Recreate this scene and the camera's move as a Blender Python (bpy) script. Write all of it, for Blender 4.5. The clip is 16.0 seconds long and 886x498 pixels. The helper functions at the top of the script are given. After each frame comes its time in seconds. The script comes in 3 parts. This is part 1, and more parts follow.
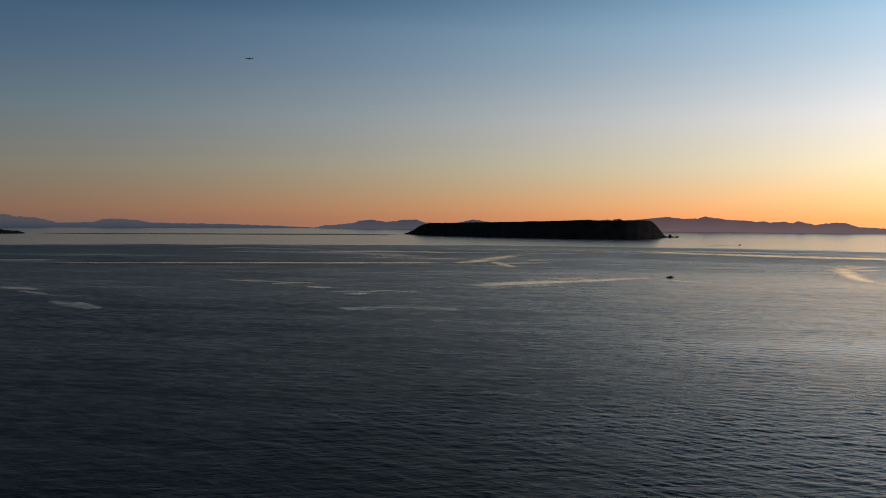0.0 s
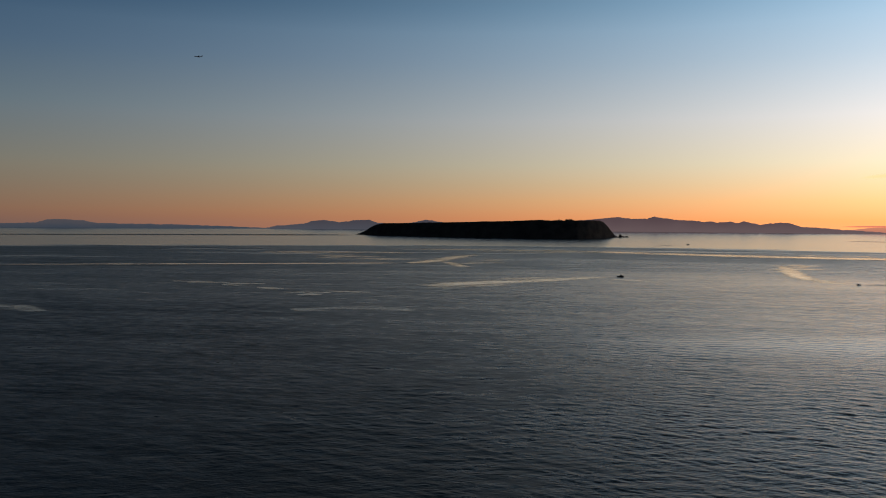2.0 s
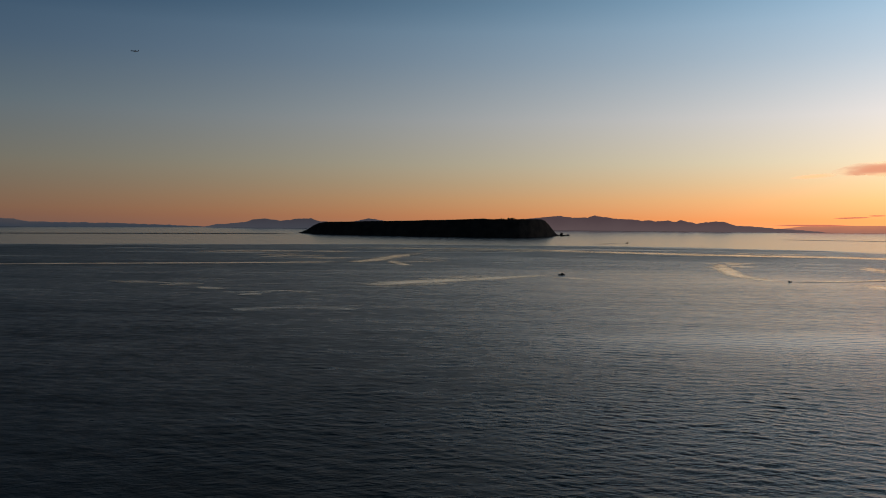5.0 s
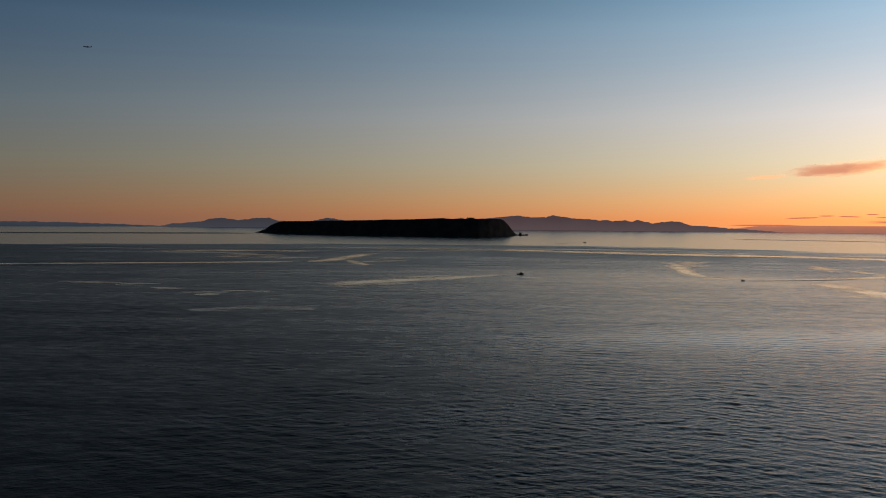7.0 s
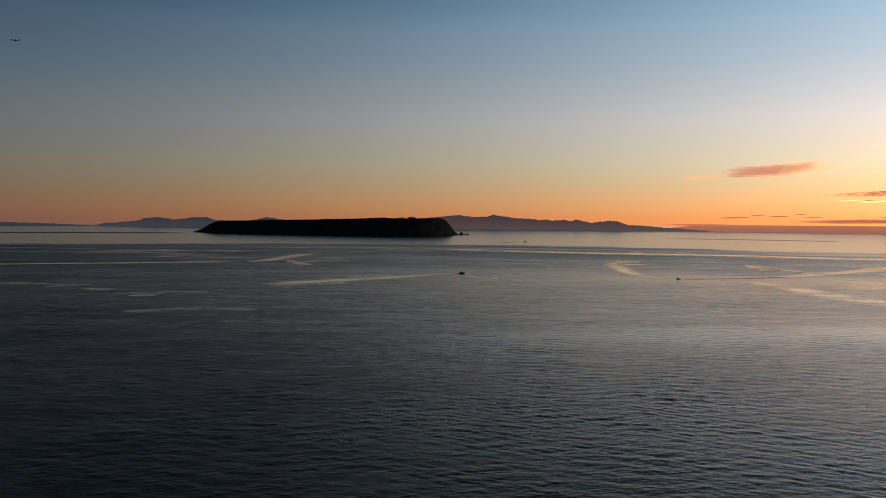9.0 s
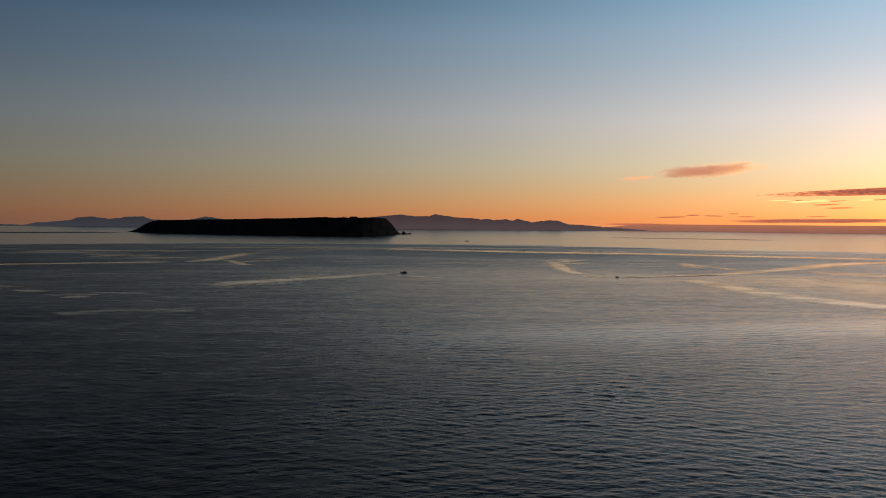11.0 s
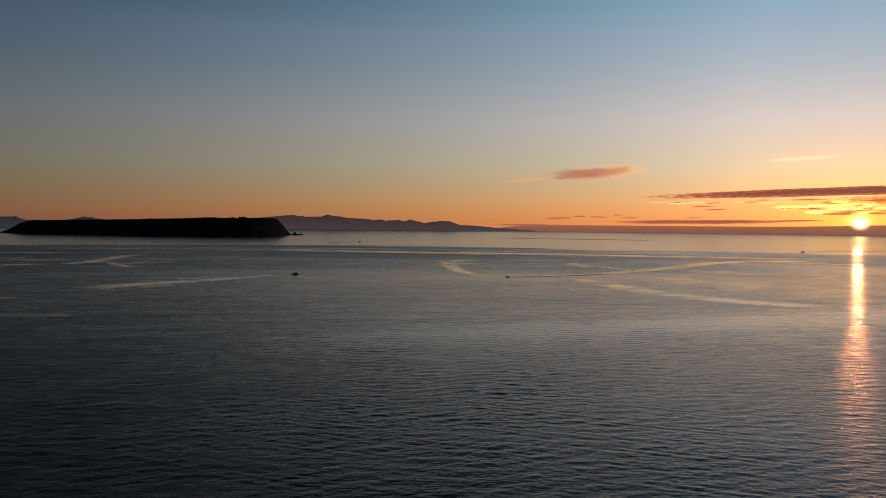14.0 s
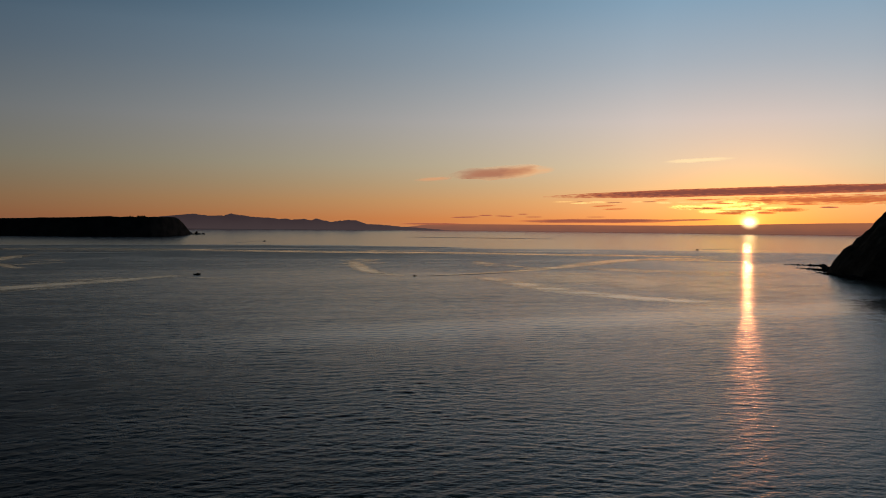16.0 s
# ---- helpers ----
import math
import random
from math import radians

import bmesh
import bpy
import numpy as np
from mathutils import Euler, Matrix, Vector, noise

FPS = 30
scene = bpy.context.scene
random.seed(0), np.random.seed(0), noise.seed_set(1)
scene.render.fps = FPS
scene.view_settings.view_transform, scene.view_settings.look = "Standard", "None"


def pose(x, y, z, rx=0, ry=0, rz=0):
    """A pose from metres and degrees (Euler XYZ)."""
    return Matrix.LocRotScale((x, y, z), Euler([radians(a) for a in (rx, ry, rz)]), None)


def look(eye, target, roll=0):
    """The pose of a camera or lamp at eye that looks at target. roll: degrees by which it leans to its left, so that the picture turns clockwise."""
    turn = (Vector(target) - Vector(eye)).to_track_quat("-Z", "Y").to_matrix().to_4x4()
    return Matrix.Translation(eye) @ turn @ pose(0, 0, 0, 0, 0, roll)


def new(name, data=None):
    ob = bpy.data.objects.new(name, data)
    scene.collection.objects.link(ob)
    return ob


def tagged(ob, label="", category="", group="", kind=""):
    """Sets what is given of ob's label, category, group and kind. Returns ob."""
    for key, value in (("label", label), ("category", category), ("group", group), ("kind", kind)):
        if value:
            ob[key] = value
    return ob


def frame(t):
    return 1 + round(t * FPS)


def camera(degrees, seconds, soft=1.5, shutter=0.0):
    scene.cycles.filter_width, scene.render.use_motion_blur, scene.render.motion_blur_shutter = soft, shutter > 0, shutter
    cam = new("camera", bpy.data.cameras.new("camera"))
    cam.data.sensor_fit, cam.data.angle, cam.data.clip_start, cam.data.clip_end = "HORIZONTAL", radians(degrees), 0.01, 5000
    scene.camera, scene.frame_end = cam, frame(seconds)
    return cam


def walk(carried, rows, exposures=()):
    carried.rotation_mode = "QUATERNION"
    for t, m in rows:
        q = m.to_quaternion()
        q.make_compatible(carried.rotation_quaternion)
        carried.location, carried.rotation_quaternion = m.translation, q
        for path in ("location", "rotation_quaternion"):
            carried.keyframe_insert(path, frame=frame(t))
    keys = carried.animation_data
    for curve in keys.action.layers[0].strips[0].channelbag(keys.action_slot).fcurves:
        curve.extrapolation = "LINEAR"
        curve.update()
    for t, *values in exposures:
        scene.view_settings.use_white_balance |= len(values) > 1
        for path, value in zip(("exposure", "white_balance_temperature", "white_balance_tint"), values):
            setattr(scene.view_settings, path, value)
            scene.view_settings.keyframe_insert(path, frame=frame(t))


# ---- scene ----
HFOV = 56.25
EYE = 45.0      # height of the camera over the sea
REACH = 4950.0  # radius of the sea sheet, the horizon
cam = camera(HFOV, 16.0, soft=1.0)


def polar(az, r, z=0.0):
    """A place by its bearing (degrees to the right of +y) and distance from the foot of the camera."""
    a = radians(az)
    return Vector((r * math.sin(a), r * math.cos(a), z))


# seconds, heading, pitch, lean in degrees: a hovering camera that pans slowly to the right
PAN = [(0, -14.06, -1.85, 0.47), (0.5, -13.35, -1.82, 0.47), (1, -12.66, -1.80, 0.46), (1.5, -11.65, -1.79, 0.46),
       (2, -10.81, -1.81, 0.43), (2.5, -10.30, -1.81, 0.45), (3, -9.48, -1.79, 0.45), (3.5, -8.64, -1.79, 0.45),
       (4, -8.10, -1.83, 0.46), (6.5, -4.74, -1.88, 0.51), (7, -4.06, -1.88, 0.53), (7.5, -3.20, -1.87, 0.51),
       (8, -2.20, -1.87, 0.52), (8.5, -1.11, -1.87, 0.56), (9, 0.00, -1.88, 0.55), (11.5, 5.08, -1.87, 0.54),
       (12, 6.24, -1.85, 0.55), (12.5, 7.31, -1.85, 0.56), (13, 8.41, -1.84, 0.54), (13.5, 9.71, -1.81, 0.61),
       (14, 11.41, -1.77, 0.59), (14.5, 13.33, -1.78, 0.57), (15, 15.05, -1.77, 0.58), (15.5, 16.55, -1.75, 0.58),
       (16, 17.83, -1.77, 0.58)]


def aim(az, pitch, roll):
    eye = Vector((0, 0, EYE))
    return look(eye, eye + polar(az, 100 * math.cos(radians(pitch)), 100 * math.sin(radians(pitch))), roll)


EXPOSURES = [(0, 0.2), (4, -0.14), (9, -0.47), (12, -0.69), (16, -1.11)]
walk(cam, [(t, aim(a, p, r)) for t, a, p, r in PAN], EXPOSURES)

# ---- sky, sun ----
SUN_AZ, SUN_EL = 38.0, 1.05


def rgb(r, g, b):
    """Linear colour from 0..255 display values."""
    return tuple((c / 255 / 12.92 if c < 10 else ((c / 255 + 0.055) / 1.055) ** 2.4) for c in (r, g, b)) + (1.0,)


class Nodes:
    """Short hand for building a node tree."""

    def __init__(self, tree):
        self.tree = tree
        tree.nodes.clear()

    def add(self, kind):
        return self.tree.nodes.new(kind)

    def put(self, value, socket):
        if isinstance(value, bpy.types.NodeSocket):
            self.tree.links.new(value, socket)
        elif value is not None:
            socket.default_value = value

    def math(self, op, a, b=None, c=None, clamp=False):
        n = self.add("ShaderNodeMath")
        n.operation, n.use_clamp = op, clamp
        for v, s in zip((a, b, c), n.inputs):
            self.put(v, s)
        return n.outputs[0]

    def vec(self, op, a, b=None):
        n = self.add("ShaderNodeVectorMath")
        n.operation = op
        self.put(a, n.inputs[0])
        self.put(b, n.inputs[1])
        return n.outputs["Value"] if op in ("DOT_PRODUCT", "LENGTH") else n.outputs["Vector"]

    def mix(self, f, a, b, blend="MIX"):
        n = self.add("ShaderNodeMix")
        n.data_type, n.blend_type = "RGBA", blend
        self.put(f, n.inputs[0])
        self.put(a, n.inputs[6])
        self.put(b, n.inputs[7])
        return n.outputs[2]

    def lerp(self, f, a, b):
        n = self.add("ShaderNodeMix")
        n.data_type = "FLOAT"
        self.put(f, n.inputs[0])
        self.put(a, n.inputs[2])
        self.put(b, n.inputs[3])
        return n.outputs[0]

    def smooth(self, v, lo, hi, a=0.0, b=1.0):
        n = self.add("ShaderNodeMapRange")
        n.interpolation_type = "SMOOTHSTEP"
        for s, x in zip(n.inputs, (v, lo, hi, a, b)):
            self.put(x, s)
        return n.outputs[0]

    def ramp(self, f, stops):
        n = self.add("ShaderNodeValToRGB")
        e = n.color_ramp.elements
        while len(e) < len(stops):
            e.new(0.5)
        for el, (p, c) in zip(e, stops):
            el.position, el.color = p, c
        self.put(f, n.inputs[0])
        return n.outputs[0]

    def noise(self, coord, scale, detail=3.0, rough=0.5, stretch=None, turn=0.0):
        if stretch:
            m = self.add("ShaderNodeMapping")
            m.inputs["Scale"].default_value = stretch
            m.inputs["Rotation"].default_value = (0, 0, radians(turn))
            self.put(coord, m.inputs[0])
            coord = m.outputs[0]
        n = self.add("ShaderNodeTexNoise")
        self.put(coord, n.inputs["Vector"])
        n.inputs["Scale"].default_value = scale
        n.inputs["Detail"].default_value = detail
        n.inputs["Roughness"].default_value = rough
        return n.outputs["Fac"]


world = bpy.data.worlds.new("dusk_sky")
scene.world = world
world.use_nodes = True
W = Nodes(world.node_tree)
direction = W.add("ShaderNodeTexCoord").outputs["Generated"]
sep = W.add("ShaderNodeSeparateXYZ")
W.put(direction, sep.inputs[0])
up = W.math("ADD", sep.outputs[2], EYE / REACH)
height = W.math("SQRT", W.math("MAXIMUM", up, 0.0), clamp=True)
# bearing from the sun, in radians
flat = W.vec("NORMALIZE", W.vec("MULTIPLY", direction, (1, 1, 0)))
side = W.math("ARCCOSINE", W.vec("DOT_PRODUCT", flat, tuple(polar(SUN_AZ, 1))))


def lin(r, g, b, k=1.0):
    c = rgb(r, g, b)
    return (c[0] * k, c[1] * k, c[2] * k, 1.0)


# sky far from the sun and over the sun, from the horizon (0) to the zenith (1)
away = W.ramp(height, [(0.0, lin(68, 70, 77)), (0.09, lin(78, 75, 78)), (0.15, lin(97, 82, 75)), (0.264, lin(90, 91, 87)),
                       (0.373, lin(59, 84, 98)), (0.45, lin(36, 67, 95)), (0.51, lin(24, 55, 85)), (0.58, lin(15, 46, 70)), (0.65, lin(6, 24, 40)), (0.8, lin(4, 14, 22)), (1.0, lin(2, 8, 10))])
toward = W.ramp(height, [(0.0, lin(228, 140, 87)), (0.12, lin(232, 147, 83)), (0.19, lin(222, 168, 112)), (0.235, lin(208, 178, 136)), (0.28, lin(198, 186, 159)),
                         (0.36, lin(186, 184, 182)), (0.44, lin(151, 167, 179)), (0.51, lin(122, 155, 178)), (0.58, lin(112, 143, 160)), (0.65, lin(90, 119, 134)), (0.8, lin(62, 84, 95)), (1.0, lin(40, 56, 65))])
toward = W.vec("SCALE", toward)
toward.node.inputs["Scale"].default_value = 2.3
steep = W.math("MULTIPLY_ADD", W.math("MAXIMUM", W.math("SUBTRACT", height, 0.48), 0.0), -9.0, -1.86)
steep = W.math("MULTIPLY_ADD", W.math("MAXIMUM", W.math("SUBTRACT", height, 0.535), 0.0), -32.0, steep)
near = W.math("MULTIPLY", W.math("EXPONENT", W.math("MULTIPLY", W.math("POWER", side, 1.36), steep)), 1.1)
sky_col = W.mix(near, away, toward)
# glow round the sun
sun_dir = polar(SUN_AZ, math.cos(radians(0.42)), math.sin(radians(0.42)))
rise = W.math("MULTIPLY", W.math("SUBTRACT", sep.outputs[2], sun_dir.z), 1.5)
angle = W.math("SQRT", W.math("ADD", W.math("POWER", side, 2.0), W.math("POWER", W.math("ABSOLUTE", rise), 2.0)))
for width, colour in ((0.14, (0.42, 0.12, 0.0, 1)), (0.055, (2.4, 0.75, 0.0, 1)), (0.005, (4, 2.6, 1, 1))):
    g = W.math("EXPONENT", W.math("MULTIPLY", angle, -1 / width))
    sky_col = W.mix(1.0, sky_col, W.mix(g, (0, 0, 0, 1), colour), "ADD")
air = W.add("ShaderNodeTexSky")
air.sky_type, air.sun_disc = "NISHITA", False
air.sun_elevation, air.sun_rotation = radians(SUN_EL), radians(SUN_AZ)
air.altitude, air.air_density, air.dust_density = 50, 1.0, 1.5
backs = [W.add("ShaderNodeBackground") for _ in range(2)]
W.put(sky_col, backs[0].inputs[0])
W.put(air.outputs[0], backs[1].inputs[0])
backs[0].inputs[1].default_value = 1.0
backs[1].inputs[1].default_value = 0.01
both = W.add("ShaderNodeAddShader")
for b, s in zip(backs, both.inputs):
    W.put(b.outputs[0], s)
W.put(both.outputs[0], W.add("ShaderNodeOutputWorld").inputs[0])

sun = new("sun_lamp", bpy.data.lights.new("sun_lamp", "SUN"))
sun.data.energy, sun.data.angle, sun.data.color = 0.038, radians(0.5), (1.0, 0.33, 0.13)
sun.matrix_world = look(polar(SUN_AZ, 900 * math.cos(radians(SUN_EL)), 900 * math.sin(radians(SUN_EL))), (0, 0, 0))


# ---- materials ----
def material(name):
    m = bpy.data.materials.new(name)
    m.use_nodes = True
    return m, Nodes(m.node_tree)


def finish(n, shader):
    n.put(shader, n.add("ShaderNodeOutputMaterial").inputs[0])


def principled(n, colour, rough, metal=0.0, normal=None, ior=1.45, spec=0.5):
    p = n.add("ShaderNodeBsdfPrincipled")
    n.put(colour, p.inputs["Base Color"])
    n.put(rough, p.inputs["Roughness"])
    n.put(metal, p.inputs["Metallic"])
    n.put(ior, p.inputs["IOR"])
    n.put(spec, p.inputs["Specular IOR Level"])
    n.put(normal, p.inputs["Normal"])
    return p.outputs[0]


def bump(n, h, distance, strength=1.0, before=None):
    b = n.add("ShaderNodeBump")
    n.put(h, b.inputs["Height"])
    n.put(strength, b.inputs["Strength"])
    b.inputs["Distance"].default_value = distance
    n.put(before, b.inputs["Normal"])
    return b.outputs[0]


def surface(name, a, b, scale, rough=0.8, relief=0.0, metal=0.0, fine=6.0):
    """A plain worn surface: two tones by a coarse and a fine noise, with some relief."""
    m, n = material(name)
    co = n.add("ShaderNodeTexCoord").outputs["Object"]
    big = n.noise(co, scale, 4)
    small = n.noise(co, scale * fine, 5, 0.65)
    f = n.smooth(n.math("ADD", n.math("MULTIPLY", big, 0.6), n.math("MULTIPLY", small, 0.4)), 0.35, 0.65)
    nor = bump(n, small, relief) if relief else None
    finish(n, principled(n, n.mix(f, a, b), n.lerp(small, rough * 0.85, min(1, rough * 1.15)), metal, nor, 1.45, 0.06 if rough > 0.65 else 0.5))
    return m


SEA_TONE = (0.0006, 0.0095, 0.0155, 1)
# squared roughness close by and far out, on the lit water and on the wind-ruffled west
NEAR_ALPHA, FAR_ALPHA, NEAR_ALPHA_WEST, FAR_ALPHA_WEST = 0.03, 0.036, 0.155, 0.125


def sea_material():
    """Deep water: clear swell close by, unresolved ripples as gloss farther out, calm sheets towards the horizon."""
    m, n = material("sea_water")
    co = n.add("ShaderNodeTexCoord").outputs["Object"]
    r = n.vec("LENGTH", co)
    at = n.add("ShaderNodeSeparateXYZ")
    n.put(co, at.inputs[0])
    drift = n.noise(co, 0.0032, 3, 0.55, (0.45, 1.0, 1.0), 8)
    lane = n.noise(co, 0.012, 3, 0.6, (0.25, 1.0, 1.0), -6)
    thread = n.noise(co, 0.011, 5, 0.6, (0.16, 1.0, 1.0), 2)
    # where the calm sheet begins, with long ragged tongues
    edge = n.math("ADD", r, n.math("MULTIPLY", n.math("SUBTRACT", n.noise(co, 0.004, 4), 0.5), 240))
    edge = n.math("ADD", edge, n.math("MULTIPLY", n.math("SUBTRACT", thread, 0.5), 300))
    edge = n.math("MULTIPLY_ADD", n.smooth(at.outputs[0], 100, 800), 90.0, edge)
    calm = n.smooth(edge, 1560, 1650)
    threads = n.math("MULTIPLY", n.smooth(thread, 0.57, 0.66), n.smooth(r, 650, 1150, 0.0, 0.7))
    calm = n.math("MAXIMUM", calm, threads)
    wind = n.smooth(n.math("ADD", n.math("MULTIPLY", drift, 0.7), n.math("MULTIPLY", lane, 0.3)), 0.36, 0.66)
    # a broad smoother belt
    off = n.math("SUBTRACT", at.outputs[1], n.math("MULTIPLY_ADD", at.outputs[0], 0.17, 315.0))
    off = n.math("ADD", off, n.math("MULTIPLY", n.math("SUBTRACT", n.noise(co, 0.03, 4, 0.6, (0.4, 1.0, 1.0)), 0.5), 70))
    band = n.math("EXPONENT", n.math("MULTIPLY", n.math("POWER", n.math("ABSOLUTE", n.math("DIVIDE", off, 34.0)), 2.0), -1.0))
    band = n.math("MULTIPLY", band, n.smooth(at.outputs[0], -60, 110))
    # gloss: the share of the ripples too small to see grows with distance
    cats = n.noise(co, 0.06, 4, 0.7, (0.3, 1.0, 1.0), 3)
    far = n.smooth(r, 150, 640)
    side = n.math("ADD", n.math("DIVIDE", at.outputs[0], n.math("MAXIMUM", r, 1.0)), n.math("MULTIPLY", n.math("SUBTRACT", drift, 0.5), 0.4))
    lee, lee_near = n.smooth(side, -0.5, 0.2), n.smooth(side, -0.45, 0.26)
    belt = n.math("MULTIPLY_ADD", n.math("MULTIPLY", n.smooth(r, 740, 880), n.smooth(at.outputs[0], 150, 650, 1.0, 0.3)), 0.045, FAR_ALPHA)
    belt = n.math("MULTIPLY", belt, n.lerp(n.smooth(r, 1020, 1150), n.smooth(at.outputs[0], 400, 640, 1.0, 0.5), 1.4))  # sheltered water off the headland
    alpha = n.lerp(far, n.lerp(lee_near, NEAR_ALPHA_WEST, NEAR_ALPHA), n.lerp(lee, FAR_ALPHA_WEST, belt))
    alpha = n.math("MULTIPLY", alpha, n.lerp(wind, 0.75, 1.2))
    alpha = n.math("MULTIPLY", alpha, n.smooth(cats, 0.3, 0.7, 0.75, 1.25))
    facets = n.noise(co, 0.3, 3, 0.65, (0.4, 1.0, 1.0), 6)
    alpha = n.math("MULTIPLY", alpha, n.smooth(facets, 0.34, 0.66, 0.72, 1.35))
    alpha = n.math("MULTIPLY", alpha, n.lerp(band, 1.0, 0.3))
    alpha = n.lerp(calm, alpha, n.math("MULTIPLY", n.lerp(lane, 0.016, 0.028), n.lerp(lee, 1.4, 1.0)))
    power = n.math("MULTIPLY", n.lerp(calm, n.lerp(wind, 0.75, 1.1), 0.05), n.lerp(band, 1.0, 0.4))
    near = n.math("MULTIPLY", power, n.smooth(r, 240, 560, 1.0, 0.0))
    nor = bump(n, n.noise(co, 0.09, 3, 0.7, (0.5, 1.0, 1.0), 4), 1.0, n.math("MULTIPLY", power, n.smooth(r, 240, 560, 0.1, 0.9)))
    nor = bump(n, n.noise(co, 0.5, 3, 0.6, (0.6, 1.0, 1.0), 9), 0.3, n.math("MULTIPLY", power, n.smooth(r, 320, 800, 0.5, 0.3)), nor)
    nor = bump(n, n.noise(co, 1.3, 3, 0.6, (0.75, 1.0, 1.0), -24), 0.1, near, nor)
    nor = bump(n, n.noise(co, 3.6, 2, 0.6, (0.8, 1.0, 1.0), 26), 0.03, near, nor)
    finish(n, principled(n, SEA_TONE, n.math("SQRT", alpha), 0.0, nor, n.lerp(calm, 1.26, 1.42)))
    return m


def lane_material(name, rough, density, break_up, tone=SEA_TONE, scale=0.02, patchy=0.0):
    """Water of another smoothness that lies as a lane on the sea, with ragged edges; a pale tone paints sheen into
    it.
    """
    m, n = material(name)
    uv = n.add("ShaderNodeTexCoord").outputs["UV"]
    s = n.add("ShaderNodeSeparateXYZ")
    n.put(uv, s.inputs[0])
    across = n.math("ABSOLUTE", n.math("MULTIPLY_ADD", s.outputs[1], 2.0, -1.0))
    ends = n.smooth(n.math("SUBTRACT", 0.5, n.math("ABSOLUTE", n.math("SUBTRACT", s.outputs[0], 0.5))), 0.0, 0.14)
    co = n.add("ShaderNodeTexCoord").outputs["Object"]
    ragged = n.noise(co, scale, 5, 0.7, (0.25, 1.0, 1.0))
    edge = n.math("ADD", across, n.math("MULTIPLY", n.math("SUBTRACT", ragged, 0.5), break_up))
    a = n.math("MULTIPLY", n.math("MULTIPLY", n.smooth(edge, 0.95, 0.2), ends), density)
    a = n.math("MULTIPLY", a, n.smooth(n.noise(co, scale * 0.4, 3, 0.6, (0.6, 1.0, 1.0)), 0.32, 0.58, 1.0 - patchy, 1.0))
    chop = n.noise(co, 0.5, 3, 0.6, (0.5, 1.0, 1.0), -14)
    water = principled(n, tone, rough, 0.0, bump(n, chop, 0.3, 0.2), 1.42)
    clear = n.add("ShaderNodeBsdfTransparent").outputs[0]
    mx = n.add("ShaderNodeMixShader")
    n.put(a, mx.inputs[0])
    n.put(clear, mx.inputs[1])
    n.put(water, mx.inputs[2])
    finish(n, mx.outputs[0])
    return m


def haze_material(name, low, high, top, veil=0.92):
    """Far land with evening haze painted on: emission in the air's colour, added over dark ground."""
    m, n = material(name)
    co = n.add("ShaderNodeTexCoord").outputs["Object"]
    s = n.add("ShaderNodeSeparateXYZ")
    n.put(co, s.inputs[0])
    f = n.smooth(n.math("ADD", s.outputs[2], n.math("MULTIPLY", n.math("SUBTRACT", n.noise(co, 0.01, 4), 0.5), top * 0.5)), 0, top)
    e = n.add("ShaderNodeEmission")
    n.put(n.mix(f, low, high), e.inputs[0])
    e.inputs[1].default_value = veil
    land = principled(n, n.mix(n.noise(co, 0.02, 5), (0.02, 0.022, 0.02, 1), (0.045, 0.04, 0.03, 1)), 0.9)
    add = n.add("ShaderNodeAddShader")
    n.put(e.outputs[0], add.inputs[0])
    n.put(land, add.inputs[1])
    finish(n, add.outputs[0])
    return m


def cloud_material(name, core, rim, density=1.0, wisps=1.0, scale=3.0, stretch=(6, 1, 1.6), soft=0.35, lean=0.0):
    """Cloud with the low sun's backlight painted as emission: dense in the middle, torn and thin at its edges."""
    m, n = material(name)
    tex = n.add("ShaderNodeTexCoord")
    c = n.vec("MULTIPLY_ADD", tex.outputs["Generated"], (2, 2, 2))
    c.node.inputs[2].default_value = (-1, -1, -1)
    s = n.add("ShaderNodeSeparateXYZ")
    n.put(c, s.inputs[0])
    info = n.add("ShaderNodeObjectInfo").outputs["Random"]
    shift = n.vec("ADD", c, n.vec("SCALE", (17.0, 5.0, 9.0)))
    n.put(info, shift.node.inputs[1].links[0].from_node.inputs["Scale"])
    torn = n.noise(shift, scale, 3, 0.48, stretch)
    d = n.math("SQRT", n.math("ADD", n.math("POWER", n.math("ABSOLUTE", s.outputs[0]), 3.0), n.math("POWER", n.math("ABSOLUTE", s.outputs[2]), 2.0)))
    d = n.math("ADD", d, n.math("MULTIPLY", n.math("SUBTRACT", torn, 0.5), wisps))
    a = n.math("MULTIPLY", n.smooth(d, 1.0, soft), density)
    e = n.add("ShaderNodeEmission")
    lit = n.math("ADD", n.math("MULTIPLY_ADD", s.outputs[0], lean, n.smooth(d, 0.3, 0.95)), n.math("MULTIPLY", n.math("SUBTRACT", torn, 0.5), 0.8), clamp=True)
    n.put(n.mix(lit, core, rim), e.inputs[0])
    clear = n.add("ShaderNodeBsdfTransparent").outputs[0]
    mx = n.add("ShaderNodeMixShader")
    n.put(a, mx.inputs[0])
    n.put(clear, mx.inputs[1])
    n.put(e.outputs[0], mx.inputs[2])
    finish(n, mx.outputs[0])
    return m


